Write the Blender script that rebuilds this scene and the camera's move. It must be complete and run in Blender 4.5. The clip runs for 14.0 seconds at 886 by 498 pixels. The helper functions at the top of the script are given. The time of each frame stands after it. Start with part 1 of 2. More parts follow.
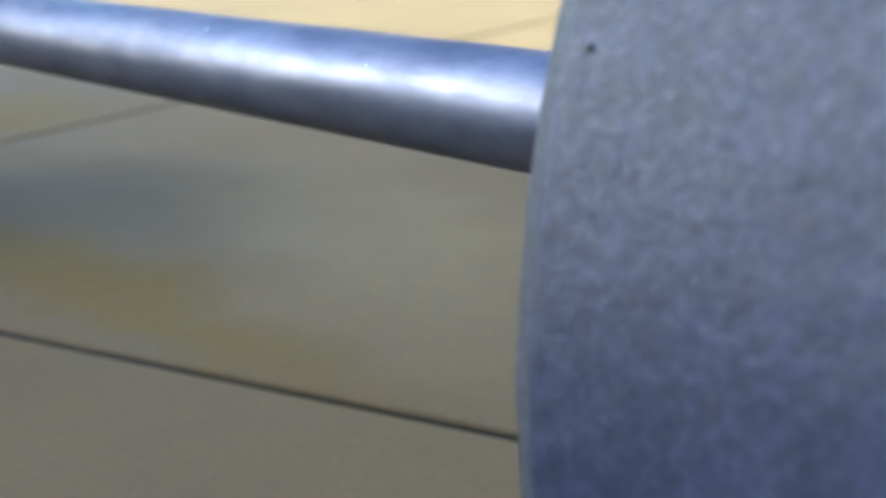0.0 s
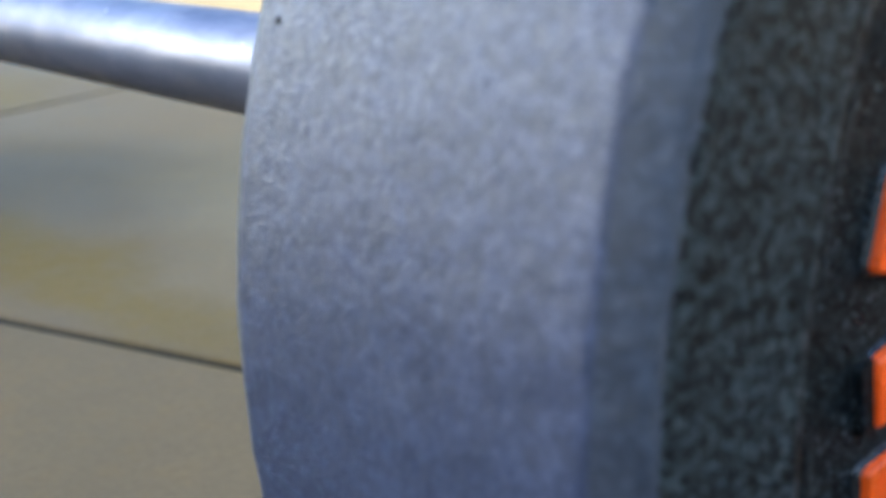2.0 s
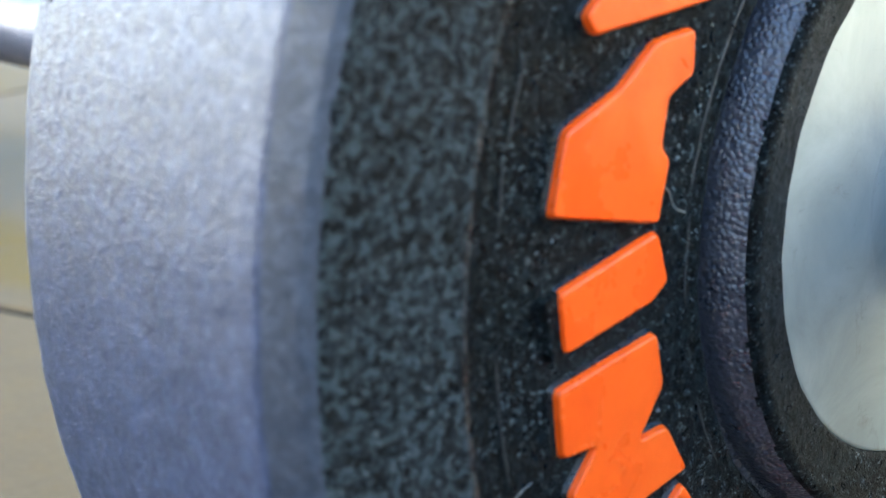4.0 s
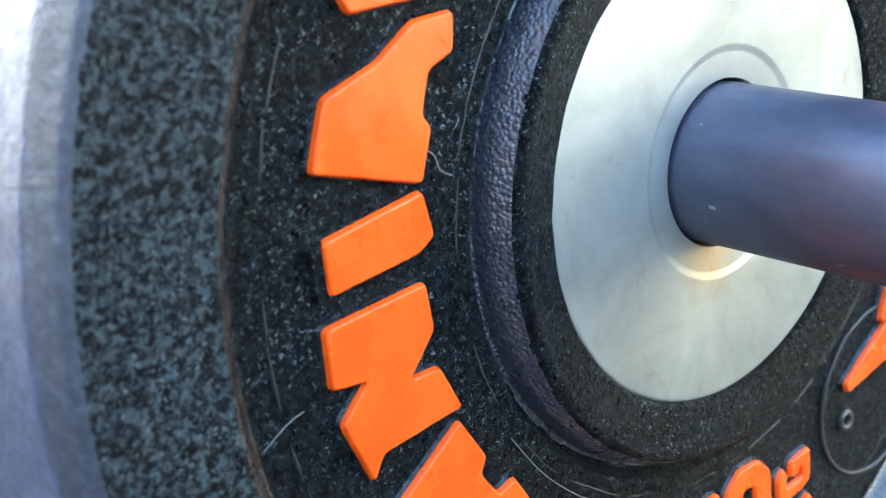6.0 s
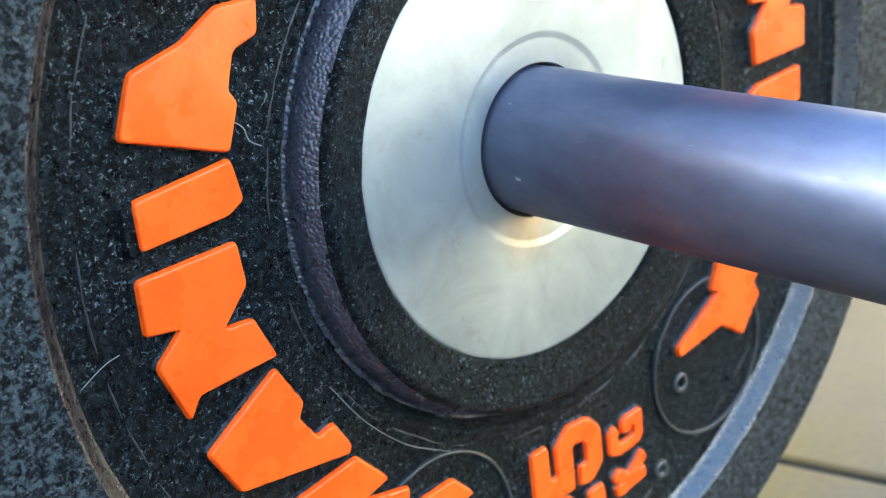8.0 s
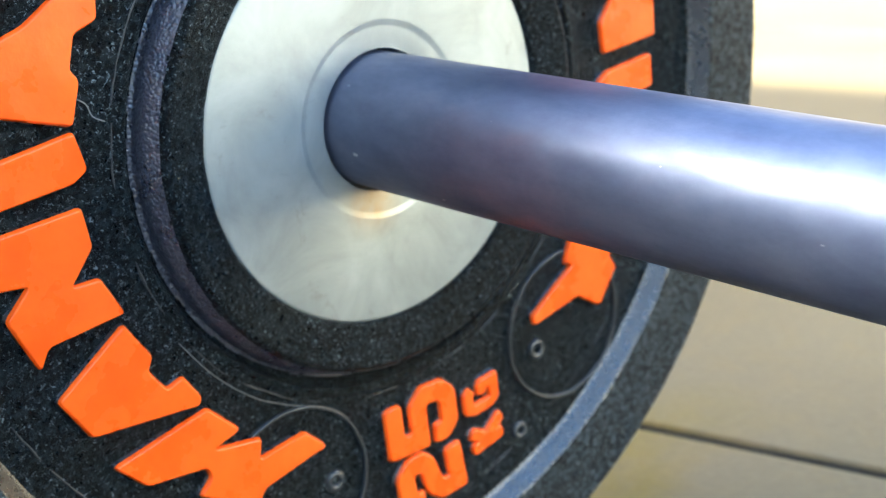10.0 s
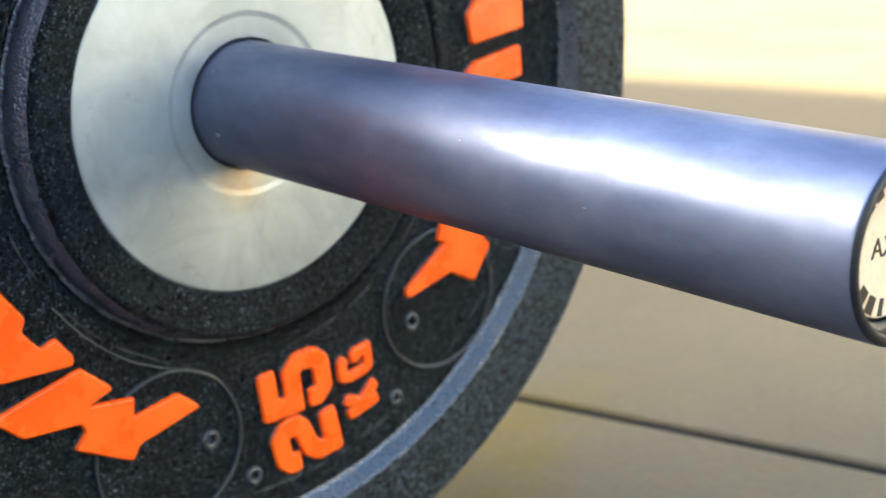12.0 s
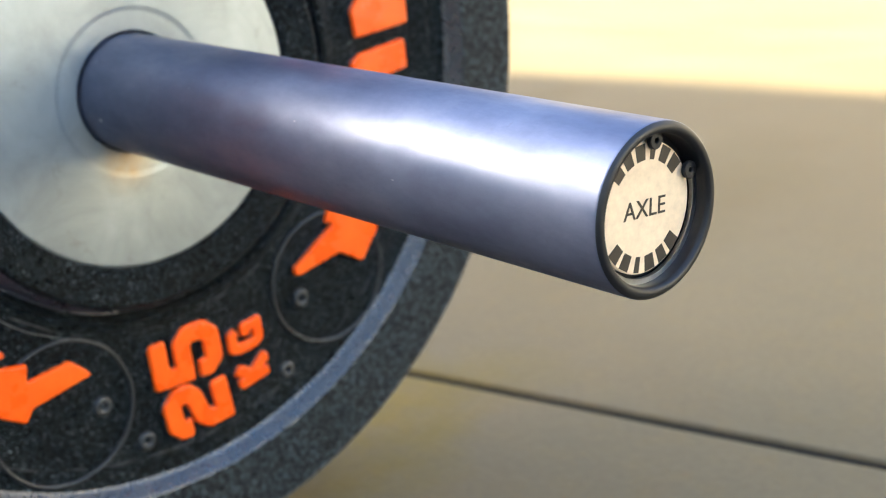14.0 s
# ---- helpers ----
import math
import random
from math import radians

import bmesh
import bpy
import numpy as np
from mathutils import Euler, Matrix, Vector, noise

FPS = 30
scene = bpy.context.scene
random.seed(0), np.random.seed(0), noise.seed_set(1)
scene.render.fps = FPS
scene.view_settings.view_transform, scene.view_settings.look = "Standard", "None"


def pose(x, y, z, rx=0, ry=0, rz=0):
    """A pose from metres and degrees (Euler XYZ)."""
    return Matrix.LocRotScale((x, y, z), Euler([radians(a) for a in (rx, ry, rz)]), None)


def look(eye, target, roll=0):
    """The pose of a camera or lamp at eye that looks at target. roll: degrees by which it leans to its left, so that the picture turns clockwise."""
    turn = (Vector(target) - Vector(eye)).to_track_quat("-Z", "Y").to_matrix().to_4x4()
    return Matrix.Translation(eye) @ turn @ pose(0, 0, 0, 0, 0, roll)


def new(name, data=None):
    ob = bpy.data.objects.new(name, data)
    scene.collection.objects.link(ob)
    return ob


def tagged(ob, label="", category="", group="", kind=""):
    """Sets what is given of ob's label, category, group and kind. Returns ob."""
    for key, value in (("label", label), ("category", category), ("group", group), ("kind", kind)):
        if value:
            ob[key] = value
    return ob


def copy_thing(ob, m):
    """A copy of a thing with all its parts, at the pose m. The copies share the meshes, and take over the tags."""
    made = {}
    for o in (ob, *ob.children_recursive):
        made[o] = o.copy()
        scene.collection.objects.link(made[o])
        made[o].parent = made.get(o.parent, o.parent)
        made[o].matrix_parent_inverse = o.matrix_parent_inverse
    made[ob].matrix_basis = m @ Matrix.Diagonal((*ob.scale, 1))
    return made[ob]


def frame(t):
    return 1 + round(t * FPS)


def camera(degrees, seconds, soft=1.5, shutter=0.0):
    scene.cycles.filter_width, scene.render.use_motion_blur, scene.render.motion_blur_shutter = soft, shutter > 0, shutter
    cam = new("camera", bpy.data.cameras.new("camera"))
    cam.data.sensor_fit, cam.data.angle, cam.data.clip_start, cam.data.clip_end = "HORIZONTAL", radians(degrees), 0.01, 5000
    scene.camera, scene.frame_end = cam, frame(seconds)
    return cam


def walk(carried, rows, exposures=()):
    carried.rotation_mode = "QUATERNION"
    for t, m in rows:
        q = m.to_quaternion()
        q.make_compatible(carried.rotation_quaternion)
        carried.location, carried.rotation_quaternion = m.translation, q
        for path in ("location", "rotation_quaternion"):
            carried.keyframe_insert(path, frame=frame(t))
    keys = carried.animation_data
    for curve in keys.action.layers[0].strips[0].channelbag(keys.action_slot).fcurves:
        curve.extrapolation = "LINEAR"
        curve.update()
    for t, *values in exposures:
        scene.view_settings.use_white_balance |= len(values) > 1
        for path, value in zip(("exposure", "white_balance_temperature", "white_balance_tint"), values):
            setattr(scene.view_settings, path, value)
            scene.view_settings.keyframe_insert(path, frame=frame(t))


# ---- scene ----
from mathutils import geometry

# camera: slides along the bar, seconds, place, turn
cam = camera(36.26, 14.0, soft=1.1)
cam.data.dof.use_dof = True
cam.data.dof.focus_distance = 0.385
cam.data.dof.aperture_fstop = 15.0
PATH = [
    (0.0, -0.3780, -0.0623, 0.3155, 74.74, 1.31, -40.55),
    (0.5, -0.3733, -0.0766, 0.3155, 74.58, 1.30, -40.68),
    (1.0, -0.3683, -0.0915, 0.3155, 74.42, 1.29, -40.81),
    (1.5, -0.3640, -0.1063, 0.3157, 74.27, 1.26, -40.92),
    (2.0, -0.3594, -0.1219, 0.3159, 74.10, 1.23, -41.03),
    (2.5, -0.3560, -0.1376, 0.3164, 73.95, 1.19, -41.10),
    (3.0, -0.3526, -0.1542, 0.3167, 73.83, 1.16, -41.17),
    (3.5, -0.3495, -0.1699, 0.3168, 73.78, 1.11, -41.18),
    (4.0, -0.3457, -0.1863, 0.3164, 73.79, 1.03, -41.22),
    (6.5, -0.3293, -0.2667, 0.3137, 74.16, 0.63, -41.27),
    (7.0, -0.3259, -0.2833, 0.3135, 74.19, 0.58, -41.31),
    (7.5, -0.3228, -0.2995, 0.3135, 74.20, 0.53, -41.29),
    (8.0, -0.3194, -0.3160, 0.3136, 74.19, 0.51, -41.32),
    (8.5, -0.3162, -0.3324, 0.3138, 74.17, 0.48, -41.32),
    (9.0, -0.3126, -0.3493, 0.3140, 74.12, 0.47, -41.34),
    (11.5, -0.2956, -0.4326, 0.3132, 74.34, 0.33, -41.29),
    (12.0, -0.2922, -0.4494, 0.3130, 74.36, 0.32, -41.33),
    (12.5, -0.2890, -0.4659, 0.3129, 74.39, 0.35, -41.36),
    (13.0, -0.2861, -0.4828, 0.3128, 74.43, 0.38, -41.42),
    (13.5, -0.2832, -0.4992, 0.3131, 74.46, 0.37, -41.45),
    (14.0, -0.2801, -0.5162, 0.3136, 74.46, 0.35, -41.48),
]
EXPOSURES = [(0.0, 3.2, 5150, 2), (1.5, 3.4, 5200, 2), (3.0, 4.05, 5300, 1), (4.0, 4.3, 5350, 0), (6.5, 4.75, 5350, 0), (9.0, 4.6, 5450, 0), (11.5, 4.35, 5750, 3), (14.0, 4.1, 5900, 5)]
walk(cam, [(t, pose(x, y, z, rx, ry, rz)) for t, x, y, z, rx, ry, rz in PATH], EXPOSURES)

# ---- sky and sun: the sun stands behind the unseen house wall at the camera's back ----
SUN_ELEVATION = radians(22)
SUN_WAY = Vector((0.80, -0.60, 0)).normalized()
world = bpy.data.worlds.new("sky")
scene.world = world
world.use_nodes = True
wn = world.node_tree.nodes
sky = wn.new("ShaderNodeTexSky")
sky.sky_type = "NISHITA"
sky.sun_disc = False
sky.dust_density = 3.4
sky.ozone_density = 1.0
sky.sun_elevation = SUN_ELEVATION
sky.sun_rotation = math.atan2(-SUN_WAY.x, -SUN_WAY.y)
wn["Background"].inputs["Strength"].default_value = 0.07
world.node_tree.links.new(sky.outputs[0], wn["Background"].inputs["Color"])
sun_data = bpy.data.lights.new("sun", "SUN")
sun_data.energy = 5.0
sun_data.angle = radians(0.35)
sun_data.color = (1.0, 0.88, 0.63)
sun = new("sun", sun_data)
sun.matrix_world = look((-14, 12, 14), Vector((-14, 12, 14)) + Vector((SUN_WAY.x, SUN_WAY.y, -math.tan(SUN_ELEVATION))))


# ---- materials ----
def material(name):
    m = bpy.data.materials.new(name)
    m.use_nodes = True
    return m, m.node_tree, m.node_tree.nodes["Principled BSDF"]


def node(tree, kind, **values):
    n = tree.nodes.new(kind)
    for key, value in values.items():
        n.inputs[key].default_value = value
    return n


def coords(tree, scale=(1, 1, 1)):
    c = tree.nodes.new("ShaderNodeTexCoord")
    m = tree.nodes.new("ShaderNodeMapping")
    m.inputs["Scale"].default_value = scale
    tree.links.new(c.outputs["Object"], m.inputs["Vector"])
    return m.outputs[0]


def noise_tex(tree, vec, scale, detail=6.0, rough=0.6, distortion=0.0):
    n = node(tree, "ShaderNodeTexNoise", Scale=scale, Detail=detail, Roughness=rough, Distortion=distortion)
    tree.links.new(vec, n.inputs["Vector"])
    return n.outputs["Fac"]


def ramp(tree, fac, stops):
    r = tree.nodes.new("ShaderNodeValToRGB")
    while len(r.color_ramp.elements) < len(stops):
        r.color_ramp.elements.new(0.5)
    for e, (at, col) in zip(r.color_ramp.elements, stops):
        e.position = at
        e.color = (*col, 1) if len(col) == 3 else col
    tree.links.new(fac, r.inputs[0])
    return r.outputs[0]


def grey(v):
    return (v, v, v)


def mix(tree, fac, a, b, how="MIX"):
    m = tree.nodes.new("ShaderNodeMix")
    m.data_type = "RGBA"
    m.blend_type = how
    for slot, v in ((0, fac), (6, a), (7, b)):
        if isinstance(v, (float, int)):
            m.inputs[slot].default_value = v
        elif isinstance(v, tuple):
            m.inputs[slot].default_value = (*v, 1)
        else:
            tree.links.new(v, m.inputs[slot])
    return m.outputs[2]


def calc(tree, op, a, b=0.0):
    m = tree.nodes.new("ShaderNodeMath")
    m.operation = op
    for slot, v in ((0, a), (1, b)):
        if isinstance(v, (float, int)):
            m.inputs[slot].default_value = v
        else:
            tree.links.new(v, m.inputs[slot])
    return m.outputs[0]


def bump(tree, shader, *layers):
    last = None
    for height, strength, distance in layers:
        b = node(tree, "ShaderNodeBump", Strength=strength, Distance=distance)
        tree.links.new(height, b.inputs["Height"])
        if last:
            tree.links.new(last, b.inputs["Normal"])
        last = b.outputs[0]
    tree.links.new(last, shader.inputs["Normal"])


def crumb_rubber(name, dark, light, speck, rarity, gloss, shine, ior, grit, blotch, lump):
    """Pressed recycled rubber crumb: charcoal grains with paler specks."""
    m, t, s = material(name)
    v = coords(t)
    cells = node(t, "ShaderNodeTexVoronoi", Scale=520.0, Randomness=1.0)
    t.links.new(v, cells.inputs["Vector"])
    sep = t.nodes.new("ShaderNodeSeparateColor")
    t.links.new(cells.outputs["Color"], sep.inputs[0])
    tone = ramp(t, sep.outputs[0], [(0.2, dark), (0.85, light)])
    fine = noise_tex(t, v, 820.0, 3.0, 0.75, 0.8)
    # pale specks are partly crumb, partly glints put into the colour
    flecks = ramp(t, fine, [(rarity, grey(0.0)), (rarity + 0.10, grey(1.0))])
    wide = noise_tex(t, v, 24.0, 6.0, 0.7)
    dusty = ramp(t, wide, [(0.40, grey(0.25)), (0.70, grey(1.0))])
    patches = ramp(t, noise_tex(t, v, lump, 5.0, 0.75, 0.5), [(0.48, grey(0.0)), (0.57, grey(1.0))])
    tone = mix(t, calc(t, "MULTIPLY", patches, 0.7), tone, blotch)
    colour = mix(t, calc(t, "MULTIPLY", flecks, dusty), tone, speck)
    t.links.new(colour, s.inputs["Base Color"])
    t.links.new(ramp(t, noise_tex(t, v, 300.0, 4.0, 0.7), [(0.35, grey(gloss - 0.12)), (0.7, grey(gloss + 0.16))]), s.inputs["Roughness"])
    s.inputs["Specular IOR Level"].default_value = shine
    s.inputs["IOR"].default_value = ior
    mid = noise_tex(t, v, lump * 1.4, 5.0, 0.8)
    bump(t, s, (mid, grit, 0.0018), (sep.outputs[2], grit * 0.6, 0.0007))
    return m


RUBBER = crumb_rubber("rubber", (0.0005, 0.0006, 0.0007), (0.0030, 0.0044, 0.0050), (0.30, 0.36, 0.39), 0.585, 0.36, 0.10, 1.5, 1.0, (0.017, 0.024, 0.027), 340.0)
# same rubber as the face; bluish skylight is put into the tread's colour
TREAD = crumb_rubber("tread_skylight_tint", (0.034, 0.042, 0.084), (0.053, 0.066, 0.126), (0.025, 0.027, 0.034), 0.72, 0.40, 0.5, 1.52, 0.42, (0.025, 0.031, 0.060), 190.0)
SKIN = crumb_rubber("mould_skin_rubber", (0.0060, 0.0054, 0.0062), (0.0120, 0.0108, 0.0122), (0.06, 0.060, 0.065), 0.78, 0.30, 0.5, 2.0, 0.32, (0.0095, 0.0086, 0.0098), 240.0)
# outer bevel, the sky's blue put into its colour too
SHOULDER = crumb_rubber("shoulder_skylight_tint", (0.028, 0.033, 0.052), (0.050, 0.060, 0.090), (0.12, 0.13, 0.17), 0.70, 0.46, 0.5, 1.6, 0.5, (0.024, 0.028, 0.042), 240.0)
# paler copy for the rim: its sheen is painted in as light blotches
RIM = crumb_rubber("rim_rubber", (0.0010, 0.0012, 0.0014), (0.012, 0.014, 0.016), (0.26, 0.29, 0.31), 0.575, 0.44, 0.12, 1.5, 1.0, (0.090, 0.116, 0.128), 380.0)


def pebbled_rubber():
    """Glossy moulded bevel with the print of a hammered mould."""
    m, t, s = material("pebbled_rubber")
    v = coords(t)
    # lilac base: the sky's reflection on the bevel is put into the colour
    s.inputs["Base Color"].default_value = (0.048, 0.049, 0.066, 1)
    s.inputs["IOR"].default_value = 1.85
    t.links.new(ramp(t, noise_tex(t, v, 90.0, 4.0, 0.6), [(0.35, grey(0.24)), (0.7, grey(0.40))]), s.inputs["Roughness"])
    cells = node(t, "ShaderNodeTexVoronoi", Scale=760.0, Randomness=1.0)
    t.links.new(v, cells.inputs["Vector"])
    bump(t, s, (calc(t, "MULTIPLY", cells.outputs["Distance"], -1.0), 0.9, 0.0006), (noise_tex(t, v, 300.0, 4.0, 0.7), 0.6, 0.0007))
    return m


PEBBLE = pebbled_rubber()


def orange_paint():
    m, t, s = material("orange_rubber")
    v = coords(t)
    wide = noise_tex(t, v, 45.0, 4.0, 0.6)
    col = ramp(t, wide, [(0.3, (0.86, 0.085, 0.002)), (0.7, (0.97, 0.125, 0.004))])
    scuffs = ramp(t, noise_tex(t, v, 300.0, 6.0, 0.75), [(0.70, grey(0.0)), (0.80, grey(1.0))])
    col = mix(t, calc(t, "MULTIPLY", scuffs, 0.35), col, (0.35, 0.06, 0.01))
    t.links.new(col, s.inputs["Base Color"])
    s.inputs["Specular IOR Level"].default_value = 0.35
    t.links.new(ramp(t, wide, [(0.3, grey(0.20)), (0.7, grey(0.38))]), s.inputs["Roughness"])
    bump(t, s, (noise_tex(t, v, 70.0, 4.0, 0.5), 0.55, 0.0010), (noise_tex(t, v, 500.0, 3.0, 0.6), 0.12, 0.0003))
    return m


ORANGE = orange_paint()


def machined_steel():
    m, t, s = material("machined_steel")
    v = coords(t)
    sep = t.nodes.new("ShaderNodeSeparateXYZ")
    t.links.new(v, sep.inputs[0])
    r = calc(t, "SQRT", calc(t, "ADD", calc(t, "MULTIPLY", sep.outputs["X"], sep.outputs["X"]), calc(t, "MULTIPLY", sep.outputs["Z"], sep.outputs["Z"])))
    comb = t.nodes.new("ShaderNodeCombineXYZ")
    t.links.new(r, comb.inputs["X"])
    rings = noise_tex(t, comb.outputs[0], 900.0, 4.0, 0.7)
    wide = noise_tex(t, v, 30.0, 6.0, 0.65, 0.6)
    stain = ramp(t, noise_tex(t, v, 55.0, 7.0, 0.7, 1.0), [(0.58, grey(0.0)), (0.74, grey(1.0))])
    col = ramp(t, wide, [(0.3, (0.29, 0.31, 0.295)), (0.7, (0.45, 0.475, 0.455))])
    col = mix(t, calc(t, "MULTIPLY", stain, 0.8), col, (0.25, 0.25, 0.215))
    # rust weeping under the bar
    drop = node(t, "ShaderNodeVectorMath")
    drop.operation = "DISTANCE"
    t.links.new(v, drop.inputs[0])
    drop.inputs[1].default_value = (-0.005, 0.0, -0.030)
    rust = calc(t, "MULTIPLY", ramp(t, drop.outputs["Value"], [(0.004, grey(1.0)), (0.014, grey(0.0))]), noise_tex(t, v, 120.0))
    col = mix(t, rust, col, (0.42, 0.24, 0.06))
    t.links.new(col, s.inputs["Base Color"])
    s.inputs["Metallic"].default_value = 0.52
    t.links.new(ramp(t, wide, [(0.25, grey(0.40)), (0.8, grey(0.60))]), s.inputs["Roughness"])
    s.inputs["Anisotropic"].default_value = 0.3
    bump(t, s, (rings, 0.10, 0.0003), (noise_tex(t, v, 250.0, 6.0, 0.7), 0.06, 0.0004))
    return m


STEEL = machined_steel()


def dark_tube():
    """Blackened steel: dim satin metal, a little bluer where the finish is thin, with a few bright nicks."""
    m, t, s = material("blackened_steel")
    v = coords(t)
    along = coords(t, (1.0, 0.25, 1.0))
    wide = noise_tex(t, coords(t, (1.0, 0.5, 1.0)), 40.0, 7.0, 0.65)
    col = ramp(t, wide, [(0.34, (0.120, 0.134, 0.200)), (0.50, (0.160, 0.174, 0.245)), (0.64, (0.205, 0.218, 0.290))])
    spots = ramp(t, noise_tex(t, v, 240.0, 3.0, 0.6), [(0.68, grey(0.0)), (0.78, grey(1.0))])
    col = mix(t, calc(t, "MULTIPLY", spots, 0.4), col, (0.14, 0.14, 0.18))
    nicks = ramp(t, noise_tex(t, coords(t, (1.0, 0.35, 1.0)), 330.0, 2.0, 0.5), [(0.765, grey(0.0)), (0.785, grey(1.0))])
    col = mix(t, calc(t, "MULTIPLY", nicks, 0.7), col, (0.75, 0.75, 0.76))
    t.links.new(col, s.inputs["Base Color"])
    s.inputs["Metallic"].default_value = 0.74
    s.inputs["Specular Tint"].default_value = (0.55, 0.53, 0.53, 1.0)
    t.links.new(ramp(t, noise_tex(t, along, 42.0, 7.0, 0.75), [(0.42, grey(0.34)), (0.50, grey(0.42)), (0.57, grey(0.51))]), s.inputs["Roughness"])
    bump(t, s, (noise_tex(t, v, 600.0, 2.0, 0.5), 0.008, 0.0002), (noise_tex(t, v, 55.0, 3.0, 0.6), 0.030, 0.001))
    return m


TUBE = dark_tube()


def plain(name, colour, rough, metal=0.0, grain=300.0):
    m, t, s = material(name)
    v = coords(t)
    n = noise_tex(t, v, grain, 5.0, 0.65)
    low = tuple(c * 0.8 for c in colour)
    t.links.new(ramp(t, n, [(0.3, low), (0.7, colour)]), s.inputs["Base Color"])
    s.inputs["Metallic"].default_value = metal
    s.inputs["Roughness"].default_value = rough
    bump(t, s, (n, 0.08, 0.0003))
    return m


SCUFFED = plain("scuffed_rubber", (0.030, 0.032, 0.035), 0.40)
LINT = plain("pale_lint", (0.22, 0.22, 0.21), 0.8)
CREAM = plain("cream_label", (0.86, 0.66, 0.44), 0.45)
INK = plain("dark_brown_print", (0.030, 0.020, 0.012), 0.5)
CLIP = plain("bright_spring_steel", (0.55, 0.56, 0.58), 0.28, 1.0)
# shade inside the tube's mouth is put into this near-black
BORE = plain("shaded_bore", (0.03, 0.03, 0.032), 0.45, 0.6)
# colours of the unseen walls, picked for what they bounce onto the barbell
PLASTER = plain("plaster", (0.82, 0.79, 0.72), 0.9, 0.0, 6.0)
EAST_BOUNCE = plain("east_bounce", (0.17, 0.145, 0.115), 0.9, 0.0, 8.0)

# direction of the long slab joint and of the cross joints
ALONG = Vector((0.3304, -0.9438, 0)).normalized()
ACROSS = Vector((0.9438, 0.3304, 0)).normalized()


def concrete():
    m, t, s = material("stained_concrete")
    v = t.nodes.new("ShaderNodeNewGeometry").outputs["Position"]
    warp = node(t, "ShaderNodeTexNoise", Scale=7.0, Detail=4.0)
    t.links.new(v, warp.inputs["Vector"])
    bent = t.nodes.new("ShaderNodeVectorMath")
    bent.operation = "SCALE"
    bent.inputs["Scale"].default_value = 0.16
    t.links.new(warp.outputs["Color"], bent.inputs[0])
    shifted = t.nodes.new("ShaderNodeVectorMath")
    shifted.operation = "ADD"
    t.links.new(v, shifted.inputs[0])
    t.links.new(bent.outputs[0], shifted.inputs[1])

    def floor_patch(x, y, turn, long, wide):
        """A soft-edged area with an uneven rim, for stains and for changes of tone."""
        place = t.nodes.new("ShaderNodeMapping")
        place.vector_type = "TEXTURE"
        place.inputs["Location"].default_value = (x + 0.08, y + 0.08, 0.08)
        place.inputs["Rotation"].default_value = (0, 0, radians(turn))
        place.inputs["Scale"].default_value = (long, wide, 1.0)
        t.links.new(shifted.outputs[0], place.inputs["Vector"])
        size = t.nodes.new("ShaderNodeVectorMath")
        size.operation = "LENGTH"
        t.links.new(place.outputs[0], size.inputs[0])
        return ramp(t, size.outputs["Value"], [(0.35, grey(1.0)), (1.0, grey(0.0))])

    wide = noise_tex(t, v, 3.0, 6.0, 0.6, 0.4)
    col = ramp(t, wide, [(0.3, (0.088, 0.065, 0.033)), (0.7, (0.127, 0.094, 0.050))])
    smudge = ramp(t, noise_tex(t, v, 4.2, 5.0, 0.6, 0.8), [(0.50, grey(0.0)), (0.72, grey(1.0))])
    col = mix(t, calc(t, "MULTIPLY", smudge, 0.35), col, (0.082, 0.058, 0.030))
    # darker brown areas across the slabs
    for x, y, turn, long, width in ((0.33, 1.27, 100, 0.30, 0.10), (0.30, 1.62, 60, 0.20, 0.08), (0.75, 0.30, 20, 0.5, 0.12), (1.02, 0.80, 25, 0.35, 0.05)):
        col = mix(t, calc(t, "MULTIPLY", floor_patch(x, y, turn, long, width), 0.38), col, (0.074, 0.050, 0.016))
    # broad pale and dark areas: the floor's brightness balance put into its colour
    col = mix(t, calc(t, "MULTIPLY", floor_patch(0.37, 0.93, 66, 0.50, 0.20), 0.8), col, (0.170, 0.129, 0.067))
    col = mix(t, calc(t, "MULTIPLY", floor_patch(0.48, -0.08, 35, 0.42, 0.22), 0.6), col, (0.098, 0.078, 0.044))
    flecked = ramp(t, noise_tex(t, v, 45.0, 6.0, 0.75), [(0.38, grey(0.45)), (0.60, grey(1.0))])
    for x, y, turn, long, width in ((0.10, 0.90, 91, 0.42, 0.075), (0.17, 0.045, 22, 0.19, 0.070), (0.42, 1.84, 60, 0.30, 0.14), (0.26, 0.20, 70, 0.16, 0.05)):
        col = mix(t, calc(t, "MULTIPLY", floor_patch(x, y, turn, long, width), flecked), col, (0.104, 0.070, 0.008))
    hue = noise_tex(t, v, 38.0, 5.0, 0.7)
    col = mix(t, 0.5, col, ramp(t, hue, [(0.35, (0.46, 0.46, 0.48)), (0.5, grey(0.5)), (0.65, (0.56, 0.52, 0.42))]), "OVERLAY")
    grain = noise_tex(t, v, 160.0, 6.0, 0.7)
    col = mix(t, 0.35, col, ramp(t, grain, [(0.3, grey(0.35)), (0.7, grey(0.75))]), "OVERLAY")
    t.links.new(col, s.inputs["Base Color"])
    s.inputs["Specular IOR Level"].default_value = 0.2
    t.links.new(ramp(t, wide, [(0.3, grey(0.62)), (0.7, grey(0.8))]), s.inputs["Roughness"])
    bump(t, s, (grain, 0.3, 0.001), (noise_tex(t, v, 30.0, 5.0, 0.6), 0.2, 0.002))
    return m


CONCRETE = concrete()
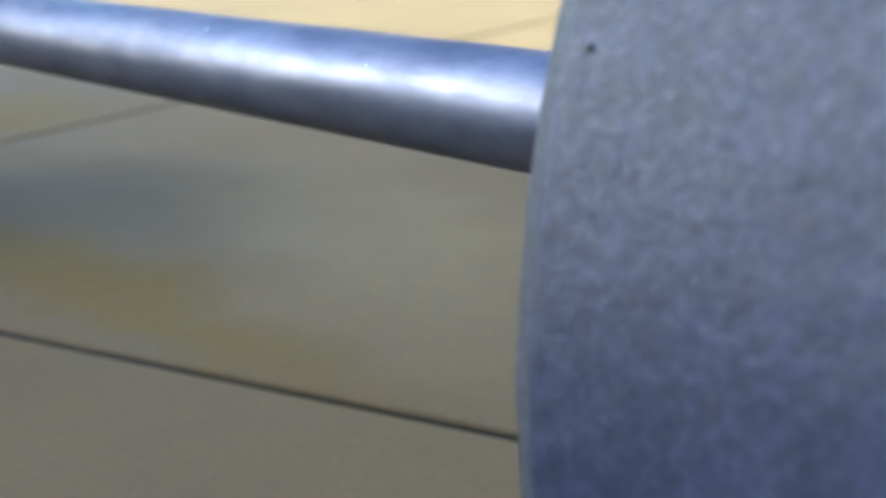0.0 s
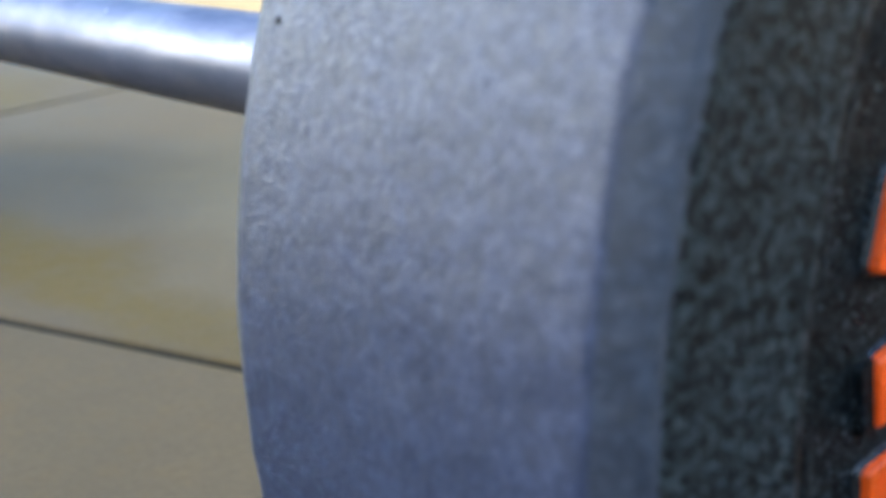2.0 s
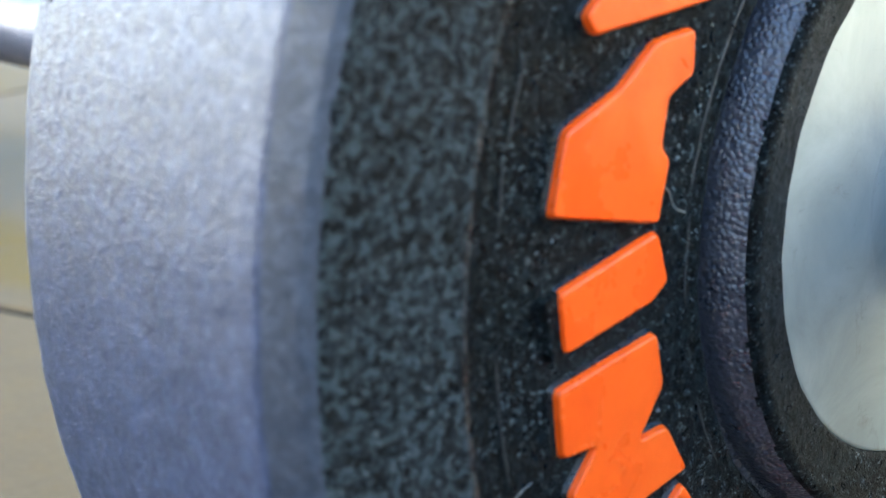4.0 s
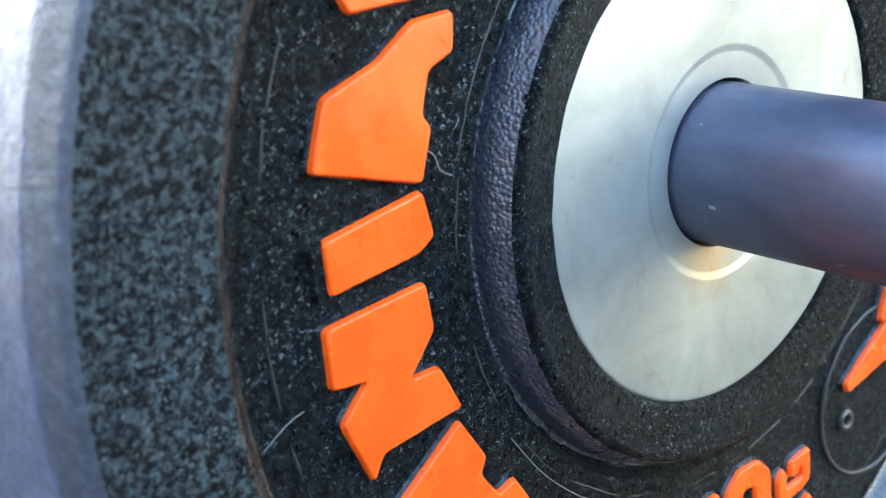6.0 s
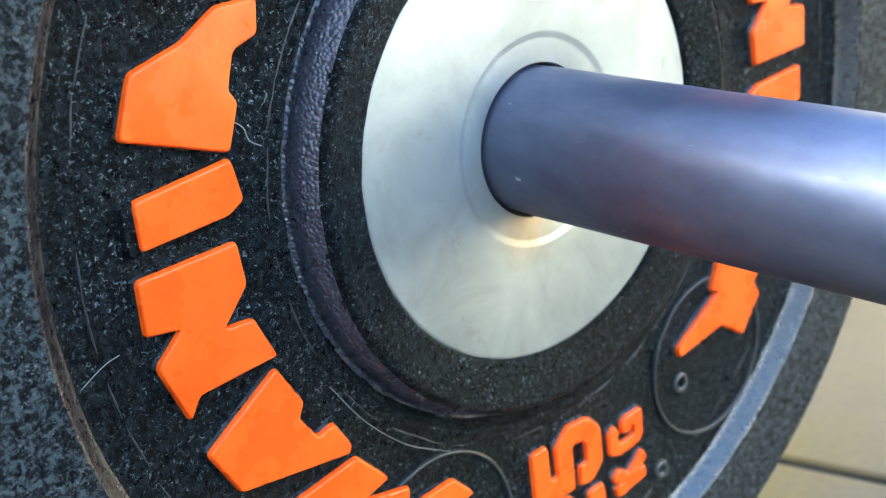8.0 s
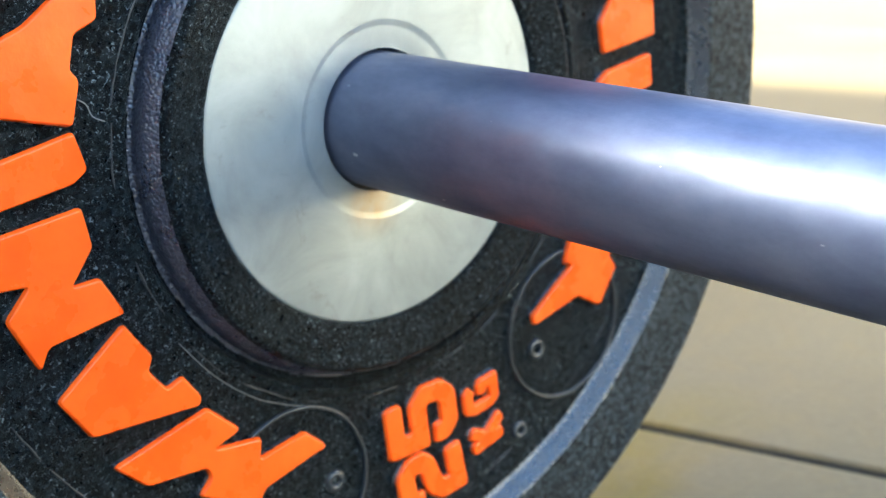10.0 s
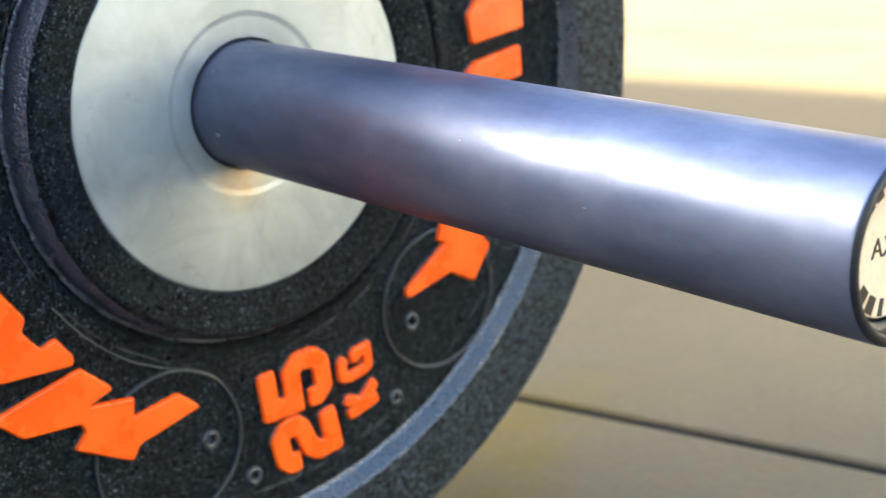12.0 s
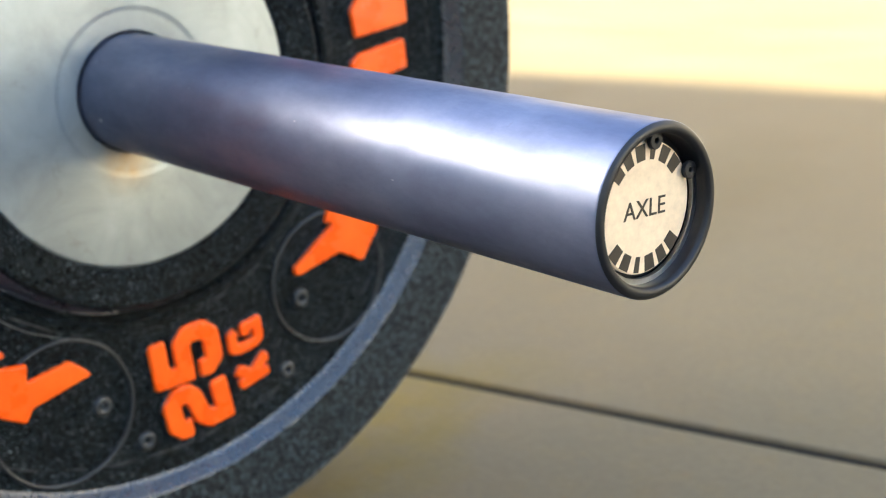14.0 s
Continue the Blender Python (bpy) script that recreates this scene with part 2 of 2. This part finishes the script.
GRIME = plain("joint_grime", (0.030, 0.029, 0.028), 0.95, 0.0, 60.0)
# unseen ground beside the slabs, made dark to deepen the bar's reflections
DARK_GROUND = plain("dark_ground", (0.042, 0.040, 0.038), 0.95, 0.0, 120.0)


# ---- building blocks ----
def part(name, bm, mats, parent, label=""):
    me = bpy.data.meshes.new(name)
    bm.to_mesh(me)
    bm.free()
    for m in (mats if isinstance(mats, (list, tuple)) else [mats]):
        me.materials.append(m)
    ob = new(name, me)
    ob.parent = parent
    if label:
        tagged(ob, label)
    return ob


def smooth_by_angle(bm, degrees):
    for f in bm.faces:
        f.smooth = True
    for e in bm.edges:
        if len(e.link_faces) == 2 and e.calc_face_angle(0.0) > radians(degrees):
            e.smooth = False


def lathe(profile, steps, closed=True, rough=0.0, seed=0.0):
    """Turns a profile of (radius, y) about the y axis; rough makes the surface uneven by that many metres."""
    bm = bmesh.new()
    rings = []
    for k in range(steps):
        a = 2 * math.pi * k / steps
        ring = []
        for r, y in profile:
            p = Vector((r * math.cos(a), y, r * math.sin(a)))
            if rough:
                n = noise.noise(p * 90 + Vector((seed, 0, 0))) + 0.6 * noise.noise(p * 260)
                p.x += math.cos(a) * n * rough
                p.z += math.sin(a) * n * rough
                p.y += noise.noise(p * 110 + Vector((7, seed, 3))) * rough
            ring.append(bm.verts.new(p))
        rings.append(ring)
    n = len(profile)
    for k in range(steps):
        a, b = rings[k], rings[(k + 1) % steps]
        for i in range(n if closed else n - 1):
            j = (i + 1) % n
            bm.faces.new((a[i], a[j], b[j], b[i]))
    bmesh.ops.recalc_face_normals(bm, faces=bm.faces)
    return bm


def rounded(profile, radius, steps=4):
    """The profile with each corner rounded by about that radius."""
    out = []
    n = len(profile)
    for i in range(n):
        p, a, b = (Vector(profile[j % n]) for j in (i, i - 1, i + 1))
        r = min(radius, (a - p).length * 0.4, (b - p).length * 0.4)
        s, e = p + (a - p).normalized() * r, p + (b - p).normalized() * r
        for k in range(steps + 1):
            u = k / steps
            out.append(tuple(s * (1 - u) ** 2 + p * 2 * u * (1 - u) + e * u * u))
    return out


def dense(profile, step):
    out = []
    n = len(profile)
    for i in range(n):
        a, b = Vector(profile[i]), Vector(profile[(i + 1) % n])
        k = max(1, int((b - a).length / step))
        out += [tuple(a.lerp(b, j / k)) for j in range(k)]
    return out


def raised_block(outline, foot, top, corner, chamfer):
    """A block standing out of the plate's face: (x, z) outline, dark foot, painted top with soft edges."""
    bm = bmesh.new()
    pts = rounded(outline, corner, 3)
    area = sum(p[0] * q[1] - q[0] * p[1] for p, q in zip(pts, pts[1:] + pts[:1]))
    if area < 0:
        pts.reverse()
    middle = Vector((sum(p[0] for p in pts) / len(pts), sum(p[1] for p in pts) / len(pts)))
    n = len(pts)

    def inset(dist):
        res = []
        for i in range(n):
            a, p, b = (Vector(pts[j % n]) for j in (i - 1, i, i + 1))
            d1, d2 = (p - a).normalized(), (b - p).normalized()
            nrm = Vector((-d1.y - d2.y, d1.x + d2.x))
            nrm = nrm.normalized() if nrm.length > 1e-6 else Vector((-d1.y, d1.x))
            res.append(p + nrm * dist)
        return res

    levels = [(0.0, foot, -0.0011), (0.0, foot + (top - foot) * 0.5, -0.0004), (0.0, top + chamfer, 0.0), (0.0, top + chamfer * 0.3, chamfer * 0.3), (0.0, top, chamfer)]
    rings = [[bm.verts.new((q.x, y, q.y)) for q in inset(d)] for _, y, d in levels]
    for k, (a, b) in enumerate(zip(rings, rings[1:])):
        for i in range(n):
            j = (i + 1) % n
            f = bm.faces.new((a[i], a[j], b[j], b[i]))
            f.material_index = 1 if k == 0 else 0
            f.smooth = k > 1
    for tri in geometry.tessellate_polygon([[Vector((v.co.x, v.co.z, 0)) for v in rings[-1]]]):
        bm.faces.new([rings[-1][i] for i in tri])
    bmesh.ops.recalc_face_normals(bm, faces=bm.faces)
    return bm


def stroke_outline(points, width):
    """The outline of a bent stroke of even width with mitred corners."""
    pts = [Vector(p) for p in points]
    left, right = [], []
    for i, p in enumerate(pts):
        d1 = (p - pts[i - 1]).normalized() if i else None
        d2 = (pts[i + 1] - p).normalized() if i < len(pts) - 1 else None
        d1, d2 = d1 or d2, d2 or d1
        nrm = Vector((-(d1 + d2).y, (d1 + d2).x)).normalized()
        k = width / 2 / max(0.5, nrm.dot(Vector((-d1.y, d1.x))))
        left.append(tuple(p + nrm * k))
        right.append(tuple(p - nrm * k))
    return left + right[::-1]


# ---- ground ----
def ground_sheet():
    bm = bmesh.new()
    bmesh.ops.create_grid(bm, x_segments=2, y_segments=2, size=200)
    for v in bm.verts:
        v.co.z = -0.008
    ob = part("ground", bm, DARK_GROUND, None)
    tagged(ob, "unseen dark ground beside the slabs, added to darken reflections", "ground", kind="structure")
    return ob


GROUND = ground_sheet()


def slab(a0, a1, c0, c1):
    """One cast slab between two joints each way, its arrises worn round."""
    bm = bmesh.new()
    gap, worn = 0.0050, 0.0025
    levels = [(0.0, -0.007), (0.0, -worn), (worn * 0.3, -worn * 0.3), (worn, 0.0)]
    rings = []
    for ins, z in levels:
        ring = []
        for a, c in ((a0 + gap + ins, c0 + gap + ins), (a1 - gap - ins, c0 + gap + ins), (a1 - gap - ins, c1 - gap - ins), (a0 + gap + ins, c1 - gap - ins)):
            ring.append(bm.verts.new(ALONG * a + ACROSS * c + Vector((0, 0, z))))
        rings.append(ring)
    for a, b in zip(rings, rings[1:]):
        for i in range(4):
            f = bm.faces.new((a[i], a[(i + 1) % 4], b[(i + 1) % 4], b[i]))
            f.material_index = 1 if a is rings[0] else 0
    bm.faces.new(rings[-1])
    bmesh.ops.recalc_face_normals(bm, faces=bm.faces)
    return part("slab", bm, [CONCRETE, GRIME], GROUND)


# ---- unseen walls, added: west throws the shade, east and south bounce light ----
def shade_wall(name, a, b, height, label, mat=PLASTER):
    a, b = Vector((*a, 0)), Vector((*b, 0))
    side = (b - a).normalized().cross(Vector((0, 0, 1))) * 0.3
    bm = bmesh.new()
    lo = [bm.verts.new(p) for p in (a, b, b + side, a + side)]
    hi = [bm.verts.new(p + Vector((0, 0, height))) for p in (a, b, b + side, a + side)]
    bm.faces.new(lo[::-1])
    bm.faces.new(hi)
    for i in range(4):
        bm.faces.new((lo[i], lo[(i + 1) % 4], hi[(i + 1) % 4], hi[i]))
    bmesh.ops.recalc_face_normals(bm, faces=bm.faces)
    tagged(part(name, bm, mat, None), label, "wall", kind="structure")


# the eaves run along the edge of the shade on the ground
EDGE_AT, EDGE_WAY = Vector((1.275, 1.037, 0)), Vector((0.40, -0.9165, 0)).normalized()
HOUSE_HEIGHT = 7.0
eaves = EDGE_AT - SUN_WAY * (HOUSE_HEIGHT / math.tan(SUN_ELEVATION))
shade_wall("wall_west", (eaves - EDGE_WAY * 22.0)[:2], (eaves + EDGE_WAY * 20.0)[:2], HOUSE_HEIGHT, "unseen pale house wall that shades the barbell")
# added out of view: gives the bar's upper edge something warm to mirror
shade_wall("wall_east", (6.5, -7.0), (6.5, 14.0), 4.5, "unseen wall added to warm the bar's reflections", EAST_BOUNCE)
# added out of view: throws warm light onto the plate's face
shade_wall("wall_south", (-3.5, -7.0), (6.5, -7.0), 3.0, "unseen pale wall added to bounce warm sun onto the plate")

# ---- barbell plate ----
AXIS = 0.2245


def plate_profile():
    front = [(0.0760, -0.0010), (0.0772, -0.0026), (0.0915, -0.0064), (0.0932, -0.0056), (0.0947, -0.0028), (0.0967, 0.0014), (0.0974, 0.0085), (0.1006, 0.0085), (0.1022, 0.0032), (0.1040, 0.0023), (0.1060, 0.0030), (0.1755, 0.0030),
             (0.1790, 0.0010), (0.1836, -0.0055), (0.1852, -0.0059), (0.1870, -0.0057), (0.2175, -0.0048), (0.2200, -0.0032), (0.2246, 0.0050)]
    back = [(r, 0.102 - y) for r, y in front[::-1]]
    return front + back


def text_blocks():
    """Angular raised blocks of the moulded mark along one half of the plate, (x, z) in millimetres from the centre."""
    return [
        [(-114, -105), (-78, -93), (-65, -104), (-76, -109), (-56, -110), (-57, -118), (-37, -113), (-27, -121), (-55, -130), (-58, -136), (-82, -125), (-77, -119), (-79, -115), (-102, -115)],
        [(-108, -56), (-98, -69), (-100, -74), (-93, -82), (-87, -79), (-80, -88), (-81, -91), (-121, -92), (-132, -77)],
        [(-152, -21), (-120, -15), (-117, -28), (-125, -40), (-115, -39), (-107, -52), (-134, -58), (-137, -65), (-147, -47), (-139, -37), (-150, -37)],
        [(-152, 1), (-121, 9), (-117, -3), (-122, -7), (-150, -13)],
        [(-111, 53), (-111, 43), (-119, 39), (-121, 28), (-118, 25), (-121, 11), (-155, 18), (-151, 35), (-135, 42), (-124, 51)],
        [(-104, 59), (-143, 54), (-146, 58), (-128, 74), (-133, 80), (-123, 96), (-109, 89), (-83, 97), (-81, 93), (-105, 74), (-100, 73)],
    ]


def glyph(kind):
    """Bent strokes of a figure or letter in a cell 1 wide and 1 high."""
    return {
        "two": [[(0.0, 0.70), (0.0, 0.88), (0.2, 1.0), (0.8, 1.0), (1.0, 0.86), (1.0, 0.66), (0.8, 0.54), (0.2, 0.46), (0.0, 0.32), (0.0, 0.0), (1.0, 0.0)]],
        "five": [[(1.0, 1.0), (0.0, 1.0), (0.0, 0.56), (0.8, 0.56), (1.0, 0.42), (1.0, 0.14), (0.8, 0.0), (0.2, 0.0), (0.0, 0.13), (0.0, 0.30)]],
        "k": [[(0.0, 0.0), (0.0, 1.0)], [(0.12, 0.5), (0.95, 1.0)], [(0.2, 0.55), (0.95, 0.0)]],
        "g": [[(1.0, 0.85), (0.85, 1.0), (0.15, 1.0), (0.0, 0.8), (0.0, 0.2), (0.15, 0.0), (1.0, 0.0), (1.0, 0.48), (0.55, 0.48)]],
    }[kind]


def join_into(bm, other):
    me = bpy.data.meshes.new("scratch")
    other.to_mesh(me)
    other.free()
    bm.from_mesh(me)
    bpy.data.meshes.remove(me)


def raised_glyph(kind, origin, right, up, width):
    bm = bmesh.new()
    o, r, u = Vector(origin), Vector(right), Vector(up)
    for line in glyph(kind):
        pts = [o + r * a + u * b for a, b in line]
        join_into(bm, raised_block(stroke_outline(pts, width), 0.0032, 0.0002, 0.0022, 0.0007))
    return bm


def weight_plate():
    plate = new("bumper_plate")
    bm = lathe(dense(rounded(plate_profile(), 0.0014, 3), 0.006), 360, True, 0.00028)
    smooth_by_angle(bm, 40)
    # tread and shoulder take the sky-tinted copies of the rubber
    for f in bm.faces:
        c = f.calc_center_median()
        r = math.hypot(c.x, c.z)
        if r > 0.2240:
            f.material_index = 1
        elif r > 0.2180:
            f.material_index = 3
        elif r > 0.1840:
            f.material_index = 4
        elif 0.1775 < r <= 0.1840:
            f.material_index = 2
        elif 0.0942 < r < 0.0990:
            f.material_index = 5
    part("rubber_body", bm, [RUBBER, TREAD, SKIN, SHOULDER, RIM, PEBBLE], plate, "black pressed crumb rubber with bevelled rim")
    hub = rounded([(0.0262, -0.0001), (0.0344, -0.0002), (0.0366, -0.0010), (0.0752, -0.0010), (0.0762, -0.0004), (0.0762, 0.104), (0.0262, 0.104)], 0.0005, 2)
    bm = lathe(hub, 200)
    smooth_by_angle(bm, 25)
    part("hub_insert", bm, STEEL, plate, "brushed steel hub disc with a dished centre")
    for turn in (0.0, math.pi):
        c, s = math.cos(turn), math.sin(turn)
        for outline in text_blocks():
            pts = [(x * c / 1000 - z * s / 1000, x * s / 1000 + z * c / 1000) for x, z in outline]
            part("raised_block", raised_block(pts, 0.0034, 0.0, 0.0016, 0.0007), [ORANGE, SKIN], plate)
    # bare moulded step beside one block, where the paint was laid off its bed
    step = [(-156, 0), (-122, 8), (-150, -14), (-153, -14)]
    part("bare_step", raised_block([(x / 1000, z / 1000) for x, z in step], 0.0034, 0.0010, 0.0012, 0.0005), [RUBBER, RUBBER], plate)
    # figures stand sideways: they read upwards, their tops towards the bar's near side
    figures = (
        ("figure_two", "two", (40.5, -155.0), (-4.0, 16.5), (-25.5, -5.1), 8.5, "raised orange figure two"),
        ("figure_five", "five", (35.8, -130.6), (-2.9, 18.3), (-28.0, -2.4), 8.5, "raised orange figure five"),
        ("letter_k", "k", (65.4, -139.5), (-1.6, 8.2), (-16.6, -5.5), 5.3, "raised orange letter k"),
        ("letter_g", "g", (60.2, -124.2), (-1.4, 9.4), (-14.0, -3.4), 4.9, "raised orange letter g"),
    )
    for name, kind, origin, right, up, width, label in figures:
        bm = raised_glyph(kind, *(Vector(v) / 1000 for v in (origin, right, up)), width / 1000)
        part(name, bm, [ORANGE, SKIN], plate, label)
    # mould pads with a faint round lip, and vent dimples
    for cx, cz, r in ((0.103, -0.101, 0.033), (-0.040, -0.137, 0.033)):
        for sgn in (1, -1):
            bm = lathe([(r - 0.0009, 0.0036), (r - 0.0004, 0.0018), (r + 0.0005, 0.0018), (r + 0.0010, 0.0036)], 96, True, 0.0003)
            bmesh.ops.translate(bm, verts=bm.verts, vec=(sgn * cx, 0, sgn * cz))
            for f in bm.faces:
                f.smooth = True
            part("mould_ring", bm, SCUFFED, plate)
    for cx, cz in ((0.086, -0.109), (-0.022, -0.138), (-0.001, -0.160), (0.077, -0.144)):
        bm = lathe([(0.0013, 0.0036), (0.0019, 0.0018), (0.0036, 0.0015), (0.0052, 0.0036)], 32, True, 0.0006, cx * 400)
        bmesh.ops.translate(bm, verts=bm.verts, vec=(cx, 0, cz))
        for f in bm.faces:
            f.smooth = True
        part("vent_mark", bm, SCUFFED, plate)
    # faint lines where the parts of the mould met
    for r in (0.1075, 0.1682):
        bm = lathe([(r - 0.0006, 0.0034), (r - 0.0001, 0.0029), (r + 0.0001, 0.0029), (r + 0.0006, 0.0034)], 300, True, 0.0005, r * 100)
        for f in bm.faces:
            f.smooth = True
        part("mould_line", bm, SCUFFED, plate)
    # small pits in the tread
    for x, y, z, r in ((-0.2165, 0.0914, 0.0600, 0.0009),):
        bm = bmesh.new()
        out = Vector((x, 0, z)).normalized()
        bmesh.ops.create_uvsphere(bm, u_segments=12, v_segments=6, radius=r)
        bmesh.ops.scale(bm, vec=(1, 1, 0.18), verts=bm.verts)
        bmesh.ops.rotate(bm, matrix=out.to_track_quat("Z", "Y").to_matrix(), verts=bm.verts)
        bmesh.ops.translate(bm, vec=out * 0.2246 + Vector((0, y, 0)), verts=bm.verts)
        part("pit", bm, RUBBER, plate)
    tagged(plate, "black crumb rubber bumper plate with raised orange marks and 25 kg", "weight plate", "plates on the bar")
    plate.matrix_basis = pose(0, 0, AXIS, 0, 1.0, 0)
    return plate


plate = weight_plate()
copy_thing(plate, pose(0, 1.52, AXIS, 0, 0, 180))


def fibre(points, thick, name, label):
    """A thin curved thread along (x, z) points on the plate's face, in millimetres from its centre."""
    bm = bmesh.new()
    pts = [Vector((x / 1000, 0.0024, AXIS + z / 1000)) for x, z in points]
    line = []
    for i in range(len(pts) - 1):
        p0, p1, p2, p3 = pts[max(i - 1, 0)], pts[i], pts[i + 1], pts[min(i + 2, len(pts) - 1)]
        for k in range(6):
            u = k / 6
            line.append(0.5 * ((2 * p1) + (p2 - p0) * u + (2 * p0 - 5 * p1 + 4 * p2 - p3) * u * u + (3 * p1 - p0 - 3 * p2 + p3) * u ** 3))
    line.append(pts[-1])
    rings = []
    for i, p in enumerate(line):
        d = (line[min(i + 1, len(line) - 1)] - line[max(i - 1, 0)]).normalized()
        side = d.cross(Vector((0, 1, 0))).normalized() * thick
        rings.append([bm.verts.new(q) for q in (p + side, p + Vector((0, -thick, 0)), p - side, p + Vector((0, thick, 0)))])
    for a, b in zip(rings, rings[1:]):
        for i in range(4):
            bm.faces.new((a[i], a[(i + 1) % 4], b[(i + 1) % 4], b[i]))
    bmesh.ops.recalc_face_normals(bm, faces=bm.faces)
    tagged(part(name, bm, LINT, None), label, "lint", "threads on the plate")


fibre([(-118, 21), (-115, 19), (-113, 15), (-109, 13)], 0.00022, "pale_line", "pale curled lint thread stuck to the black rubber plate")
fibre([(-170, -45), (-163, -40), (-158, -38)], 0.00018, "pale_line", "short pale lint thread stuck to the black rubber plate")
# the mould's parting line, drawn as a thin raised strand
fibre([(-88, -66), (-75, -81), (-60, -93), (-48, -99), (-30, -106)], 0.00016, "pale_line", "long fine parting line of the mould on the black rubber plate")

# ---- bar ----
END = 0.2876


def barbell_axle():
    bar = new("barbell_axle")
    far = 1.52 + END
    prof = rounded([(0.0250, -END + 0.0012), (0.0238, -END), (0.0222, -END), (0.0213, -END + 0.0012), (0.0213, -END + 0.03), (0.0208, far - 0.03), (0.0208, far), (0.0250, far)], 0.0006, 3)
    bm = lathe(prof, 128)
    smooth_by_angle(bm, 30)
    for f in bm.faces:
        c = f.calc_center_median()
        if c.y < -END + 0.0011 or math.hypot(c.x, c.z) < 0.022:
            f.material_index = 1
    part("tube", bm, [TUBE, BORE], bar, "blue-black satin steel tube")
    # cap disc, deep in the mouth of the tube
    y = -END + 0.0054
    bm = lathe([(0.0001, y), (0.0183, y), (0.0187, y + 0.0003), (0.0187, y + 0.006), (0.0001, y + 0.006)], 96)
    smooth_by_angle(bm, 30)
    cap = part("end_cap", bm, CREAM, bar, "cream disc with black print")
    # ring of black printed bars round the disc
    for half in (0, 1):
        for k in range(6):
            a = math.pi / 2 + (2.5 - k) * radians(18.5) + half * math.pi
            w, r0, r1 = (0.0046, 0.0038, 0.0042, 0.0022, 0.0040, 0.0044)[k], 0.0136, 0.0182
            bm = bmesh.new()
            d, n = Vector((math.cos(a), 0, math.sin(a))), Vector((-math.sin(a), 0, math.cos(a)))
            base = [d * r + n * s * w * q + Vector((0, y - 0.0001, 0)) for r, s, q in ((r0, -0.5, 0.8), (r0, 0.5, 0.8), (r1, 0.5, 1.0), (r1, -0.5, 1.0))]
            lo = [bm.verts.new(p + Vector((0, 0.0003, 0))) for p in base]
            hi = [bm.verts.new(p) for p in base]
            bm.faces.new(hi)
            for i in range(4):
                bm.faces.new((lo[i], lo[(i + 1) % 4], hi[(i + 1) % 4], hi[i]))
            bmesh.ops.recalc_face_normals(bm, faces=bm.faces)
            part("printed_bar", bm, INK, cap)
    # printed word
    text = bpy.data.curves.new("word", "FONT")
    text.body = "AXLE"
    text.align_x, text.align_y = "CENTER", "CENTER"
    text.size = 0.0074
    text.extrude = 0.0001
    text.offset = 0.0
    holder = new("word_source", text)
    mesh = bpy.data.meshes.new_from_object(holder.evaluated_get(bpy.context.evaluated_depsgraph_get()))
    bpy.data.objects.remove(holder)
    mesh.materials.clear()
    mesh.materials.append(INK)
    word = new("printed_word", mesh)
    word.parent = cap
    word.matrix_basis = pose(0, y - 0.0001, -0.0002, 90, 0, 0)
    tagged(word, "black printed word AXLE")
    # ring closing the gap round the disc, its shade painted in
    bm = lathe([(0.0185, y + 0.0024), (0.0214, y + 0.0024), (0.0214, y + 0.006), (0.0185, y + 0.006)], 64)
    part("gap_ring", bm, BORE, bar, "near-black ring filling the shaded gap round the end disc")
    # spring clip lying in its groove in front of the disc
    bm = bmesh.new()
    steps, gap = 80, radians(52)
    mid = radians(56)
    sect = [(0.0213, 0.0), (0.0198, 0.0), (0.0198, 0.0014), (0.0213, 0.0014)]
    rings = []
    for k in range(steps + 1):
        a = mid + gap / 2 + (2 * math.pi - gap) * k / steps
        rings.append([bm.verts.new((r * math.cos(a), -END + 0.0046 + dy, r * math.sin(a))) for r, dy in sect])
    for a, b in zip(rings, rings[1:]):
        for i in range(4):
            bm.faces.new((a[i], a[(i + 1) % 4], b[(i + 1) % 4], b[i]))
    bm.faces.new(rings[0])
    bm.faces.new(rings[-1])
    bmesh.ops.recalc_face_normals(bm, faces=bm.faces)
    part("spring_clip", bm, CLIP, bar, "bright steel spring clip")
    for a in (mid + gap / 2 + 0.05, mid - gap / 2 - 0.05):
        bm = lathe(rounded([(0.0008, 0.0), (0.0025, 0.0), (0.0025, 0.0016), (0.0008, 0.0016)], 0.0002, 1), 24)
        bmesh.ops.translate(bm, verts=bm.verts, vec=(0.0190 * math.cos(a), -END + 0.0034, 0.0190 * math.sin(a)))
        part("clip_eye", bm, BORE, bar)
    tagged(bar, "blue-black steel axle bar lying through the weight plates", "barbell")
    bar.matrix_basis = pose(0, 0, AXIS)
    return bar


barbell_axle()

# ---- concrete slabs, last ----
A_JOINTS = [-9.44, -7.44, -5.44, -3.44, -1.44, 0.56, 2.56, 4.56, 6.56]
C_JOINTS = [-0.045, 0.277, 2.277, 4.277, 6.277, 8.277]
for a0, a1 in zip(A_JOINTS, A_JOINTS[1:]):
    for c0, c1 in zip(C_JOINTS, C_JOINTS[1:]):
        slab(a0, a1, c0, c1)
